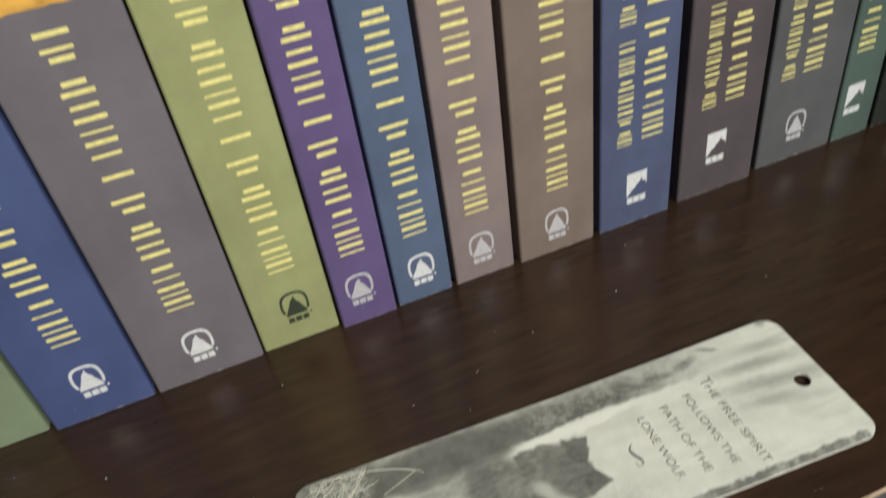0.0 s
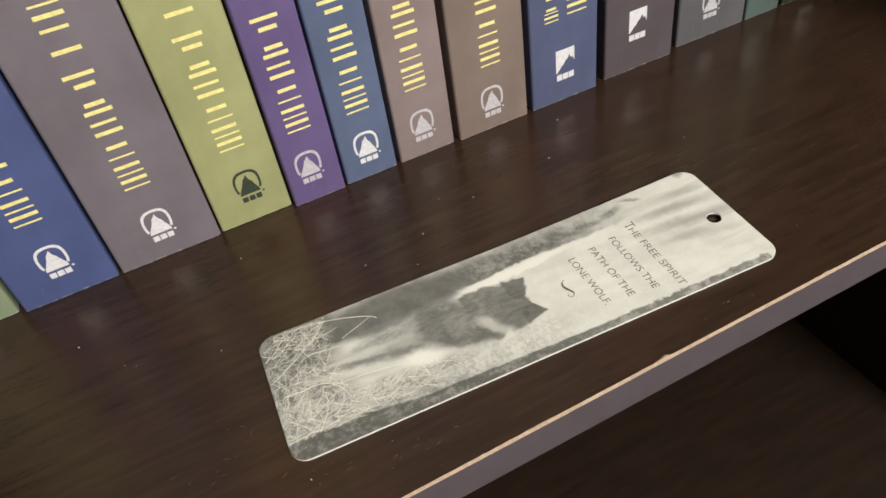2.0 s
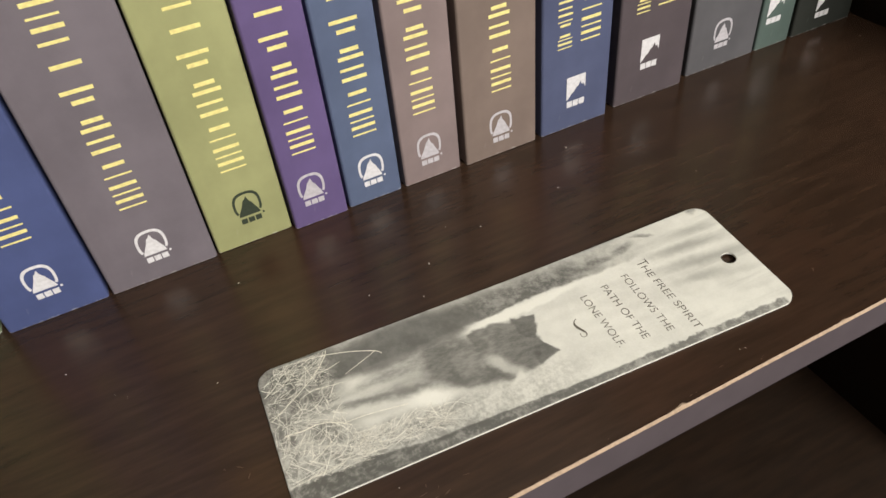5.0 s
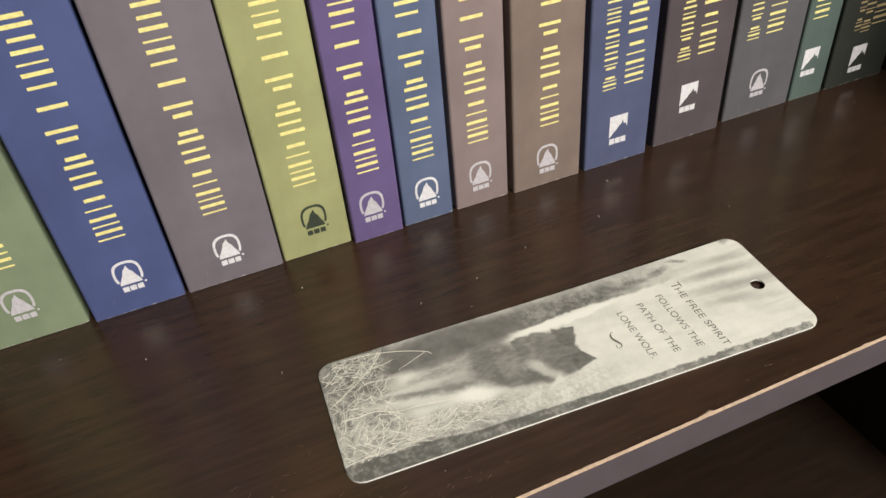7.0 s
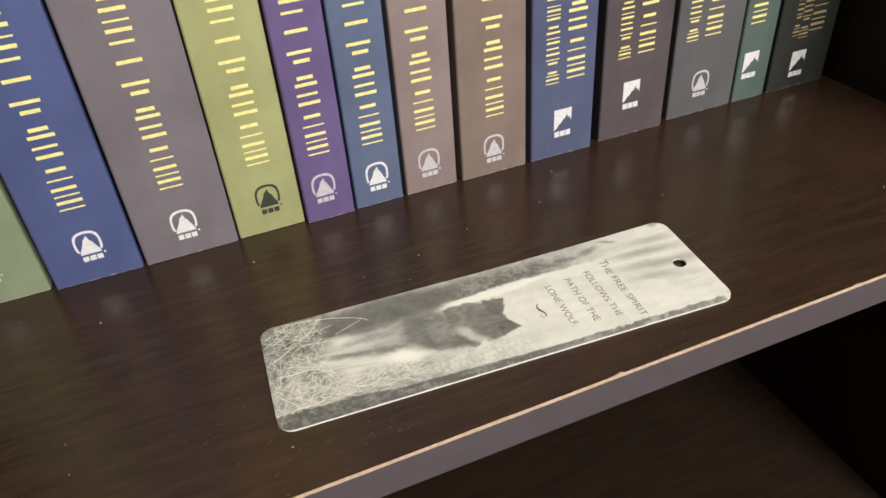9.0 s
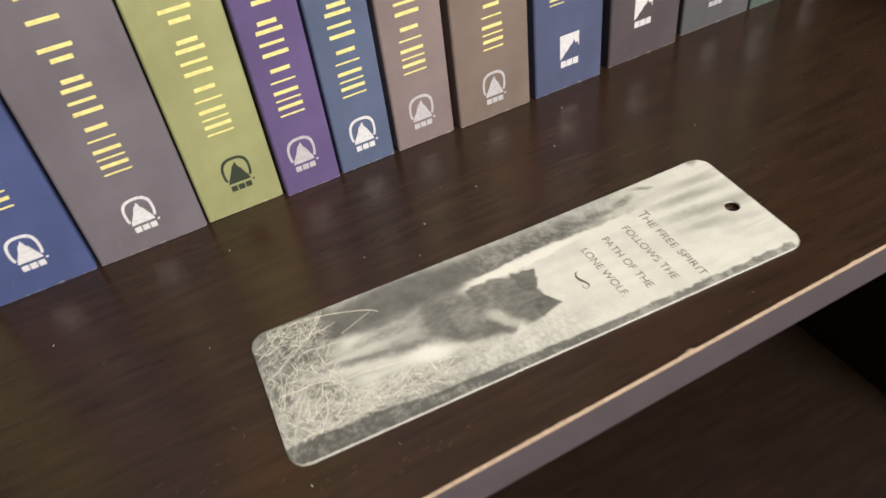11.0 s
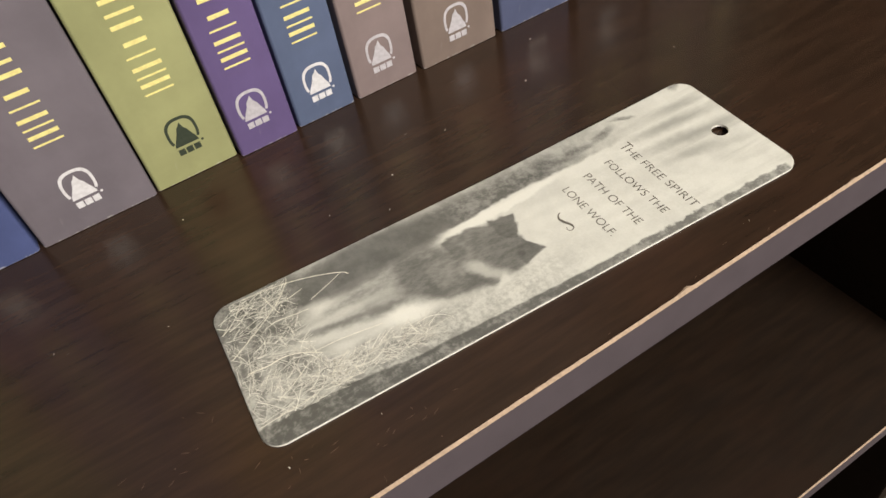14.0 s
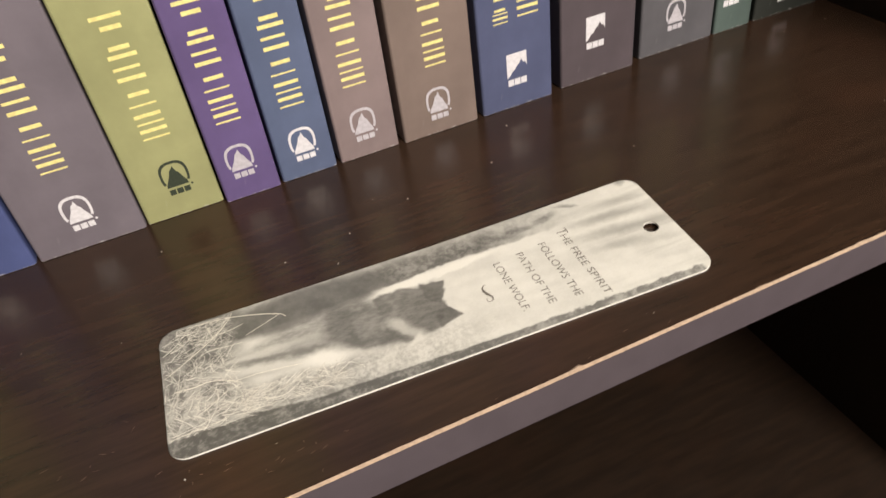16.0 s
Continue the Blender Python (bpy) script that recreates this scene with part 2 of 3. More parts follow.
    c = lay(c, polygon([(75.0, 22.0), (80.0, 14.5), (93.5, 16.4), (98.2, 26.6), (94.5, 38.6), (84.0, 41.0), (75.0, 40.5)], 0.9), 0.95, dusk)
    c = lay(c, oval(90.0, 27.2, 6.0, 9.0, 0, 0.6), 0.60, dark)
    c = lay(c, polygon([(92.4, 39.8), (93.0, 31.0), (97.0, 27.2), (102.0, 38.0)], 0.5), 0.95, dark)
    c = lay(c, polygon([(97.4, 26.4), (93.0, 23.0), (92.4, 16.2), (101.8, 18.8)], 0.5), 0.95, dark)
    c = lay(c, oval(80.0, 24.0, 4.8, 2.2, -55, 0.7), 0.78, grey(0.52))
    c = lay(c, oval(84.2, 17.6, 4.4, 2.0, -40, 0.7), 0.70, grey(0.50))
    c = lay(c, polygon([(78.4, 11.8), (87.0, 13.8), (85.0, 17.6)], 0.9), 0.85, grey(0.62))
    c = lay(c, oval(75.6, 18.8, 4.0, 2.6, -20, 0.6), 0.60, dark)
    c = lay(c, oval(66, 17.0, 9, 1.6, -14, 0.8), 0.40, grey(0.60))
    # dark strip along the other long edge, broken into clumps towards the top end
    inner = t.maths("ADD", t.ramp(px, 22.0, 56.0, 8.3, 5.0), t.ramp(px, 56.0, 116.0, 0.0, -1.5))
    steady = t.maths("ADD", t.maths("MULTIPLY", py, 0.35), t.maths("MULTIPLY", py0, 0.65))
    clump = t.noise(co.outputs["Object"], 210.0, 3.0, 0.6)
    inner = t.maths("ADD", inner, t.maths("MULTIPLY", t.maths("MULTIPLY", t.maths("SUBTRACT", clump, 0.5), 5.0), t.ramp(px, 96.0, 150.0)))
    strip = t.ramp(t.maths("SUBTRACT", steady, inner), -0.4, 0.4, 1.0, 0.0)
    strip = t.maths("MULTIPLY", strip, t.ramp(px0, 186.5, 185.0))
    c = lay(c, strip, 0.90, t.mix(t.ramp(px, 90.0, 150.0), mottle(both, 0.46, 0.64, 0.078, 0.23), mottle(both, 0.42, 0.60, 0.11, 0.34)))
    # film grain
    c = t.mix(0.10, c, t.mix(t.noise(co.outputs["Object"], 1500.0, 2.0), (0, 0, 0), (1, 1, 1)), "OVERLAY")
    t.bump(t.noise(co.outputs["Object"], 30.0, 2.0), 0.05, 0.0005)
    return t.finish(c, 0.36, 0.5)


M_PRINT = photo_print()


# ---- mesh helpers ----
def part(name, bm, material, parent, label=""):
    """Links a bmesh as one mesh object under a thing or part."""
    me = bpy.data.meshes.new(name)
    bmesh.ops.recalc_face_normals(bm, faces=bm.faces)
    bm.to_mesh(me)
    bm.free()
    me.materials.append(material)
    ob = new(name, me)
    ob.parent = parent
    return tagged(ob, label)


def box(bm, x0, x1, y0, y1, z0, z1):
    vs = [bm.verts.new((x, y, z)) for x in (x0, x1) for y in (y0, y1) for z in (z0, z1)]
    for f in ((0, 1, 3, 2), (4, 6, 7, 5), (0, 4, 5, 1), (2, 3, 7, 6), (0, 2, 6, 4), (1, 5, 7, 3)):
        bm.faces.new([vs[i] for i in f])


def bevelled(x0, x1, y0, y1, z0, z1, r=0.0008):
    bm = bmesh.new()
    box(bm, x0, x1, y0, y1, z0, z1)
    bmesh.ops.bevel(bm, geom=list(bm.edges), offset=r, segments=2, affect="EDGES")
    return bm


def prism(bm, outline, axis, lo, hi):
    """A plate of the given 2D outline. axis y: outline in x, z; axis z: outline in x, y."""
    def at(p, d):
        return (p[0], d, p[1]) if axis == "y" else (p[0], p[1], d)
    a = [bm.verts.new(at(p, lo)) for p in outline]
    b = [bm.verts.new(at(p, hi)) for p in outline]
    bm.faces.new(a)
    bm.faces.new(b)
    for i in range(len(outline)):
        j = (i + 1) % len(outline)
        bm.faces.new((a[i], a[j], b[j], b[i]))


# ---- room shell ----
def slab(name, x0, x1, y0, y1, z0, z1, material, label, category):
    bm = bmesh.new()
    box(bm, x0, x1, y0, y1, z0, z1)
    return tagged(part(name, bm, material, None), label, category, kind="structure")


RX0, RX1, RY0, RY1, RZ0, RZ1 = -1.9, 2.1, -2.7, 0.19, -1.05, 1.45
slab("floor", RX0 - 0.1, RX1 + 0.1, RY0 - 0.1, RY1 + 0.1, RZ0 - 0.1, RZ0, M_FLOOR, "brown carpet floor below the bookcase", "floor")
slab("ceiling", RX0 - 0.1, RX1 + 0.1, RY0 - 0.1, RY1 + 0.1, RZ1, RZ1 + 0.1, M_CEIL, "plain white painted ceiling over the room", "ceiling")
slab("wall_north", RX0, RX1, RY1, RY1 + 0.1, RZ0, RZ1, M_WALL, "plain taupe wall behind the bookcase", "wall")
slab("wall_south", RX0, RX1, RY0 - 0.1, RY0, RZ0, RZ1, M_WALL, "plain taupe wall across the room", "wall")
slab("wall_west", RX0 - 0.1, RX0, RY0 - 0.1, RY1 + 0.1, RZ0, RZ1, M_WALL, "plain taupe side wall of the room", "wall")
slab("wall_east", RX1, RX1 + 0.1, RY0 - 0.1, RY1 + 0.1, RZ0, RZ1, M_WALL, "plain taupe side wall of the room", "wall")

# ---- bookcase ----
FRONT, BACK, LEFT, RIGHT = -0.1535, 0.166, -0.36, 0.4475
THICK = 0.0166
bookcase = tagged(new("bookcase"), "dark espresso wood-laminate bookcase with worn grey front edges", "bookcase")
bookcase.location = (0, 0, RZ0)


def under(ob, parent):
    """Keeps a part in place in the world while parented to a thing that stands elsewhere."""
    ob.matrix_parent_inverse = Matrix.Translation(parent.location).inverted()
    return ob


# Side and back panels take the laminate darkened for shade
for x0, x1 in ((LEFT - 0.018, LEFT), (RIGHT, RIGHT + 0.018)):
    under(part("side_panel", bevelled(x0, x1, FRONT - 0.014, BACK + 0.004, RZ0, 0.62), M_CASE_SHADED, bookcase), bookcase)
under(part("back_panel", bevelled(LEFT, RIGHT, BACK, BACK + 0.004, RZ0 + 0.02, 0.62, 0.0004), M_CASE_SHADED, bookcase), bookcase)


def shelf_board(z, seed, chips, front=FRONT, foil=M_SHELF):
    """A shelf with its grey edge foil and the raw, chipped line where the top foil has worn away."""
    board = under(part("shelf", bevelled(LEFT, RIGHT, front, BACK, z - THICK, z, 0.0005), foil, bookcase, "dark espresso laminate shelf board"), bookcase)
    bm = bmesh.new()
    box(bm, LEFT, RIGHT, front - 0.0006, front - 0.0001, z - THICK + 0.0004, z - 0.0004)
    part("edge_band", bm, M_BAND, board, "grey-lilac edge foil")
    bm = bmesh.new()
    rows, n = [], 760
    for i in range(n + 1):
        x = LEFT + (RIGHT - LEFT) * i / n
        w = 0.00012 + 0.00022 * max(0.0, noise.fractal((x * 55, seed, 0.3), 1.0, 2.0, 4)) + 0.0002 * noise.noise((x * 420, seed, 1.7))
        for cx, size, wide in chips:
            w += size * max(0.0, 1 - abs(x - cx) / wide) ** 0.7
        w = max(0.00012, w)
        d = 0.0004 + 0.0002 * noise.noise((x * 230, seed, 4.1))
        rows.append([bm.verts.new(p) for p in (
            (x, front + w, z + 0.0001), (x, front + 0.35 * w, z + 0.00035), (x, front - 0.0005, z - 0.0001), (x, front - 0.0008, z - d), (x, front - 0.0002, z - d - 0.0002))])
    for a, b in zip(rows, rows[1:]):
        for k in range(4):
            bm.faces.new((a[k], b[k], b[k + 1], a[k + 1]))
    part("worn_edge", bm, M_RAW, board, "raw tan chipboard showing along a chipped edge")
    return board


main_shelf = shelf_board(0.0, 2.0, ((0.1895, 0.0005, 0.004), (0.191, 0.0010, 0.0010), (0.262, 0.0007, 0.002), (0.305, 0.0006, 0.003), (0.130, 0.0003, 0.003)))
LOWER, LOWEST = -0.266, -0.580
# Lower boards share the main shelf's laminate, its colour darkened for their shade
shelf_board(LOWER, 5.0, ((0.40, 0.0010, 0.005),), -0.1646, M_CASE_SHADED)
shelf_board(LOWEST, 8.0, (), -0.166, M_CASE_SHADED)

# ---- books: a row of thick paperbacks on the shelf ----
# Writing as plain bars across the spine: millimetres above the line's end, thickness, and the reach across the line (0 to 1)
LETTERS = {
    "narrow": ((0.8, 1.5, -0.08, 1.0),),
    "cross": ((2.9, 1.6, 0.0, 1.0),),
    "round": ((0.4, 1.7, 0.14, 0.86), (8.3, 1.7, 0.14, 0.86)),
    "stem_leg": ((6.1, 1.6, 0.0, 1.0), (1.4, 1.2, 0.0, 0.94)),
    "stem_bow": ((7.6, 1.6, 0.0, 1.0), (0.9, 1.6, 0.12, 0.88)),
    "stem_bows": ((5.1, 1.6, 0.0, 1.0), (0.5, 1.4, 0.06, 0.92)),
    "stem_arms": ((4.8, 1.6, 0.0, 1.0), (0.6, 0.8, 0.0, 1.0)),
    "slant": ((7.6, 0.7, 0.0, 0.98), (2.6, 1.5, 0.0, 0.98)),
    "twin": ((6.8, 0.7, 0.0, 1.0), (3.2, 1.5, 0.0, 1.0), (0.1, 0.7, 0.0, 1.0)),
}
BIG_LINE = (
    ((0.0, "twin"), (7.3, "slant"), (18.5, "stem_bow"), (29.2, "stem_leg"), (38.2, "round"), (50.0, "narrow")),
    ((57.4, "cross"), (67.4, "stem_leg"), (77.2, "stem_arms"), (86.0, "stem_bows"), (94.0, "round"), (104.2, "stem_leg")),
)
SMALL_LINE = (
    ((0.0, "twin"), (8.6, "round"), (19.8, "stem_arms"), (28.0, "stem_leg"), (37.4, "stem_arms"), (45.6, "stem_bow"), (56.6, "twin"), (66.0, "slant")),
    ((86.0, "twin"), (95.0, "round"), (107.0, "stem_bow"), (118.0, "twin"), (128.0, "slant"), (140.0, "stem_leg"), (150.0, "stem_bows")),
)


def bars(parent, x0, x1, z_end, letters, unit, material, label, y=-0.00012):
    """A word as plain bars, a few for each letter, running down a spine between two places across it."""
    bm = bmesh.new()
    for start, kind in letters:
        for rise, thick, a, b in LETTERS[kind]:
            z = z_end + (start + rise) * unit
            box(bm, x0 + (x1 - x0) * a, x0 + (x1 - x0) * b, y, 0.0003, z, z + thick * unit)
    return part("lettering", bm, material, parent, label)


def arch_emblem(parent, cx, z0, h, material, label):
    """A peak inside an open arch over a short bar."""
    k, y0, y1 = h / 18.0, -0.00012, 0.0003
    bm = bmesh.new()
    outer, inner = [], []
    for i in range(29):
        a = radians(-36 + 252 * i / 28)
        ca_, sa_ = math.cos(a), math.sin(a)
        q = (abs(ca_) ** 2.7 + abs(sa_) ** 2.7) ** (-1 / 2.7)
        outer.append((cx + 6.3 * k * q * ca_, z0 + (10.9 + 7.0 * q * sa_) * k))
        inner.append((cx + 5.2 * k * q * ca_, z0 + (10.7 + 5.9 * q * sa_) * k))
    prism(bm, outer + inner[::-1], "y", y0, y1)
    part("emblem_arch", bm, material, parent, label)
    bm = bmesh.new()
    peak = ((-4.9, 5.0), (4.9, 5.0), (4.3, 7.0), (3.1, 9.3), (2.2, 11.5), (1.2, 12.6), (0.3, 15.4), (-0.6, 13.9), (-1.5, 13.2), (-2.4, 10.6), (-3.8, 8.0), (-4.6, 6.4))
    prism(bm, [(cx + a * k, z0 + b * k) for a, b in peak], "y", y0, y1)
    part("emblem_peak", bm, material, parent, label)
    for a, b in ((-4.6, -1.9), (-1.4, 1.4), (1.9, 4.6)):
        bm = bmesh.new()
        box(bm, cx + a * k, cx + b * k, y0, y1, z0 + 1.0 * k, z0 + 3.7 * k)
        part("emblem_bar", bm, material, parent)
    bm = bmesh.new()
    prism(bm, [(cx + (6.0 + 0.55 * math.cos(radians(45 * i))) * k, z0 + (4.3 + 0.55 * math.sin(radians(45 * i))) * k) for i in range(8)], "y", y0, y1)
    part("emblem_dot", bm, material, parent)


def flag_emblem(parent, cx, z0, h, material, label):
    """A square with a dark peak cut out of its lower right, over a short bar."""
    k, y0, y1 = h / 18.0, -0.00012, 0.0003
    bm = bmesh.new()
    shape = ((-5.6, 18.0), (5.6, 18.0), (5.6, 10.0), (4.6, 12.6), (3.6, 12.0), (2.6, 14.4), (1.4, 12.0), (0.2, 11.4), (-1.2, 9.2), (-2.6, 8.4), (-4.2, 6.2), (-5.6, 5.2))
    prism(bm, [(cx + a * k, z0 + b * k) for a, b in shape], "y", y0, y1)
    part("emblem_flag", bm, material, parent, label)
    for a, b in ((-5.2, -2.0), (-1.6, 1.6), (2.0, 5.2)):
        bm = bmesh.new()
        box(bm, cx + a * k, cx + b * k, y0, y1, z0 + 0.8 * k, z0 + 4.2 * k)
        part("emblem_bar", bm, material, parent)


def book(x0, x1, y, height, colour, colour_name, turn=0.0, depth=0.148):
    """A paperback standing upright: wrapped cover and page block. Local x runs across the spine from its left edge."""
    w = x1 - x0
    thing = tagged(new("book"), f"thick paperback book with a {colour_name} spine standing upright", "book", "row of paperbacks")
    thing.matrix_world = pose(x0, y, 0.0003, 0, 0, turn)
    r, c = 0.0013, 0.0005
    outer = [(0.0, depth)] + [(r - r * math.cos(a), r - r * math.sin(a)) for a in (radians(15 * i) for i in range(7))]
    outer += [(w - r + r * math.sin(a), r - r * math.cos(a)) for a in (radians(15 * i) for i in range(7))] + [(w, depth)]
    inner = [(w - c, depth), (w - c, r), (w - r, c), (r, c), (c, r), (c, depth)]
    bm = bmesh.new()
    prism(bm, outer + inner, "z", 0.0, height)
    for f in bm.faces:
        f.smooth = 0.01 < f.calc_center_median().z < height - 0.01
    for e in bm.edges:
        e.smooth = abs(e.verts[0].co.z - e.verts[1].co.z) > 0.1
    cover = part("cover", bm, cover_paper("cover_" + colour_name.replace(" ", "_"), colour), thing, f"{colour_name} card cover")
    bm = bmesh.new()
    box(bm, c + 0.0001, w - c - 0.0001, 0.0012, depth - 0.001, 0.0004, height - 0.0004)
    part("pages", bm, M_PAGES, thing, "cream page block")
    return thing, cover


def spine_print(cover, x0, left, right, end, mat=None):
    """The big line of writing between two places across the spine, ending at a height."""
    for word in BIG_LINE:
        bars(cover, left - x0, right - x0, end, word, 0.00098, mat or M_FOIL, "pale yellow printed bars")


def small_line(cover, x0, left, right, end, mat=None):
    for word in SMALL_LINE:
        bars(cover, left - x0, right - x0, end, word, 0.00063, mat or M_FOIL, "small yellow printed bars")


K = 1.02
SPINES_NEAR = (
    # x0, x1, y, colour, name, writing left, right, end, emblem x, emblem z, height of emblem, kind
    (-0.0610, -0.0115, 0.004, (116, 132, 98), "sage green", -0.0365, -0.0262, 0.0378, -0.0325, 0.0103, 0.0168, "arch"),
    (-0.0090, 0.0297, 0.002, (61, 76, 125), "royal blue", 0.0060, 0.0165, 0.0385, 0.0110, 0.0098, 0.0168, "arch"),
    (0.0312, 0.0748, 0.002, (106, 99, 105), "warm grey", 0.0478, 0.0580, 0.0370, 0.0530, 0.008, 0.0168, "arch"),
    (0.0756, 0.1085, 0.003, (148, 152, 92), "olive green", 0.0875, 0.0980, 0.0375, 0.0932, 0.0092, 0.0168, "dark"),
    (0.1094, 0.1339, 0.000, (92, 74, 124), "purple", 0.1160, 0.1262, 0.0365, 0.1203, 0.009, 0.0168, "arch"),
    (0.1352, 0.1606, 0.001, (78, 94, 124), "slate blue", 0.1428, 0.1533, 0.0345, 0.1480, 0.007, 0.0168, "arch"),
    (0.1627, 0.1911, 0.001, (128, 112, 108), "dusty mauve", 0.1707, 0.1812, 0.0350, 0.1762, 0.007, 0.0168, "arch"),
)
SPINES_FAR = (
    (0.1938, 0.2316, 0.000, (120, 104, 92), "taupe brown", 0.2085, 0.2185, 0.0335, 0.2125, 0.006, 0.0168, "arch"),
    # from here on, tones are lowered to hold the light fading rightwards
    (0.2346, 0.2722, 0.000, (71, 81, 113), "dusk blue", 0.2550, 0.2655, 0.0440, 0.2535, 0.0105, 0.0168, "flag"),
    (0.2783, 0.3205, 0.002, (80, 71, 74), "plum grey", 0.2995, 0.3095, 0.0475, 0.2975, 0.0155, 0.0168, "flag"),
    (0.3262, 0.3715, 0.005, (84, 84, 86), "steel grey", 0.3455, 0.3560, 0.0465, 0.3470, 0.0095, 0.0168, "arch"),
    (0.3730, 0.3965, 0.005, (76, 95, 87), "teal green", 0.3770, 0.3868, 0.0470, 0.3820, 0.0130, 0.0168, "flag"),
    (0.3990, 0.4425, 0.005, (45, 49, 43), "dark green", 0.4225, 0.4325, 0.0340, 0.4188, 0.0060, 0.0168, "flag"),
)
SPINES = SPINES_NEAR + SPINES_FAR
for i, (x0, x1, y, rgb, name, left, right, end, ex, ez, eh, kind) in enumerate(SPINES):
    flat = lin(*rgb)
    mean = sum(flat) / 3
    tone = tuple(min(0.85, (0.77 * v + 0.23 * mean) * K * k) for v, k in zip(flat, (1.0, 0.985, 1.04)))
    thing, cover = book(x0, x1, y, 0.2335 - 0.0015 * (i % 3), tone, name)
    last = i == len(SPINES) - 1
    spine_print(cover, x0, left, right, end, M_BRONZE if last else None)
    if i in (8, 9, 10):
        small_line(cover, x0, left - 0.0122, left - 0.0048, end - 0.001)
    if last:
        small_line(cover, x0, left - 0.0075, left - 0.0010, end - 0.003, M_BRONZE)
        small_line(cover, x0, left - 0.0125, left - 0.0080, end - 0.001, M_BRONZE)
    if kind == "flag":
        flag_emblem(cover, ex - x0, ez, eh, M_WHITE, "white printed emblem")
    else:
        arch_emblem(cover, ex - x0, ez, eh, M_DARKINK if kind == "dark" else M_SILVER if name in ("sage green", "purple", "dusty mauve", "taupe brown", "steel grey") else M_WHITE, "dark printed emblem" if kind == "dark" else "white printed emblem")
    if name == "warm grey":
        # printed picture band across the top of the spine, with a torn-looking lower edge
        bm = bmesh.new()
        w = x1 - x0
        low = [(0.0014 + (w - 0.0028) * k / 24, 0.1535 + 0.0006 * noise.noise((k * 0.9, 3.0, 0.0))) for k in range(25)]
        prism(bm, low + [(w - 0.0014, 0.205), (0.0014, 0.205)], "y", -0.0001, 0.0003)
        part("picture_band", bm, plain("amber_print", (0.60, 0.33, 0.07), 0.4, 0.35, 90.0), cover, "amber printed picture band")

# ---- bookmark lying on the shelf ----
ANGLE = -3.7
ca, sa = math.cos(radians(ANGLE)), math.sin(radians(ANGLE))
bookmark = tagged(new("bookmark"), "black-and-white photo bookmark with rounded corners lying on the shelf", "bookmark")
bookmark.matrix_world = pose(0.0667, -0.1267, 0.0001, 0, 0, ANGLE)


def lift(u, v):
    """The card is slightly sprung: its holed end rises towards the books."""
    return 0.0020 * max(0.0, (u - 0.095) / 0.088) ** 1.4 * max(0.0, v / 0.058)


def spring(bm):
    """Cuts a flat piece of the card into strips and bends it."""
    for k in range(1, 26):
        bmesh.ops.bisect_plane(bm, geom=bm.verts[:] + bm.edges[:] + bm.faces[:], plane_co=(0.095 + 0.095 * k / 26, 0, 0), plane_no=(1, 0, 0))
    for v in bm.verts:
        v.co.z += lift(v.co.x, v.co.y)


def ring(points, bm, z):
    vs = [bm.verts.new((x, y, z)) for x, y in points]
    return vs, [bm.edges.new((a, b)) for a, b in zip(vs, vs[1:] + vs[:1])]


def card_outline(inset=0.0, r=0.0062):
    pts = []
    for cx, cy, start in ((CARD_L - r, CARD_W - r, 0), (r, CARD_W - r, 90), (r, r, 180), (CARD_L - r, r, 270)):
        for i in range(13):
            a = radians(start + 90 * i / 12)
            pts.append((cx + 0.0004 + (r - inset) * math.cos(a), cy + 0.0005 + (r - inset) * math.sin(a)))
    return pts


HOLE = [(0.1810 + 0.0029 * math.cos(radians(10 * i)), 0.0283 + 0.0029 * math.sin(radians(10 * i))) for i in range(36)]
bm = bmesh.new()
o1, e1 = ring(card_outline(0.0), bm, 0.0)
o2, e2 = ring(card_outline(0.0), bm, CARD_T - 0.0001)
h1, g1 = ring(HOLE, bm, 0.0)
h2, g2 = ring(HOLE, bm, CARD_T - 0.0001)
for lo, hi in ((o1, o2), (h1, h2)):
    for i in range(len(lo)):
        j = (i + 1) % len(lo)
        bm.faces.new((lo[i], lo[j], hi[j], hi[i]))
bmesh.ops.triangle_fill(bm, use_beauty=True, edges=e1 + g1)
spring(bm)
card = part("card", bm, M_CARDEDGE, bookmark, "white card edge")
bm = bmesh.new()
o3, e3 = ring(card_outline(0.0003), bm, CARD_T)
h3, g3 = ring(HOLE, bm, CARD_T)
o4, e4 = ring(card_outline(0.0), bm, CARD_T - 0.00012)
for i in range(len(o3)):
    j = (i + 1) % len(o3)
    bm.faces.new((o3[i], o3[j], o4[j], o4[i]))
bmesh.ops.triangle_fill(bm, use_beauty=True, edges=e3 + g3)
spring(bm)
face = part("printed_face", bm, M_PRINT, bookmark, "misty black-and-white woodland print")


def card_text(body, u, v0, v1, tall):
    """One printed line: reads across the card's width, from v0 to v1, letters pointing along its length."""
    cu = bpy.data.curves.new("verse_line", "FONT")
    cu.body, cu.size, cu.offset = body, 1.0, -0.009
    tmp = new("verse_line", cu)
    me = bpy.data.meshes.new_from_object(tmp.evaluated_get(bpy.context.evaluated_depsgraph_get()))
    bpy.data.objects.remove(tmp)
    xs, ys = [v.co.x for v in me.vertices], [v.co.y for v in me.vertices]
    x0, x1, y1 = min(xs), max(xs), 0.70
    for v in me.vertices:
        a, b = (v.co.x - x0) / (x1 - x0), v.co.y / y1
        pu, pv = u + b * tall, v0 + (v1 - v0) * a
        v.co = (pu, pv, CARD_T + 0.00008 + lift(pu, pv))
    me.materials.append(M_CARDINK)
    ob = new("verse_line", me)
    ob.parent = face
    return tagged(ob, "dark printed verse")


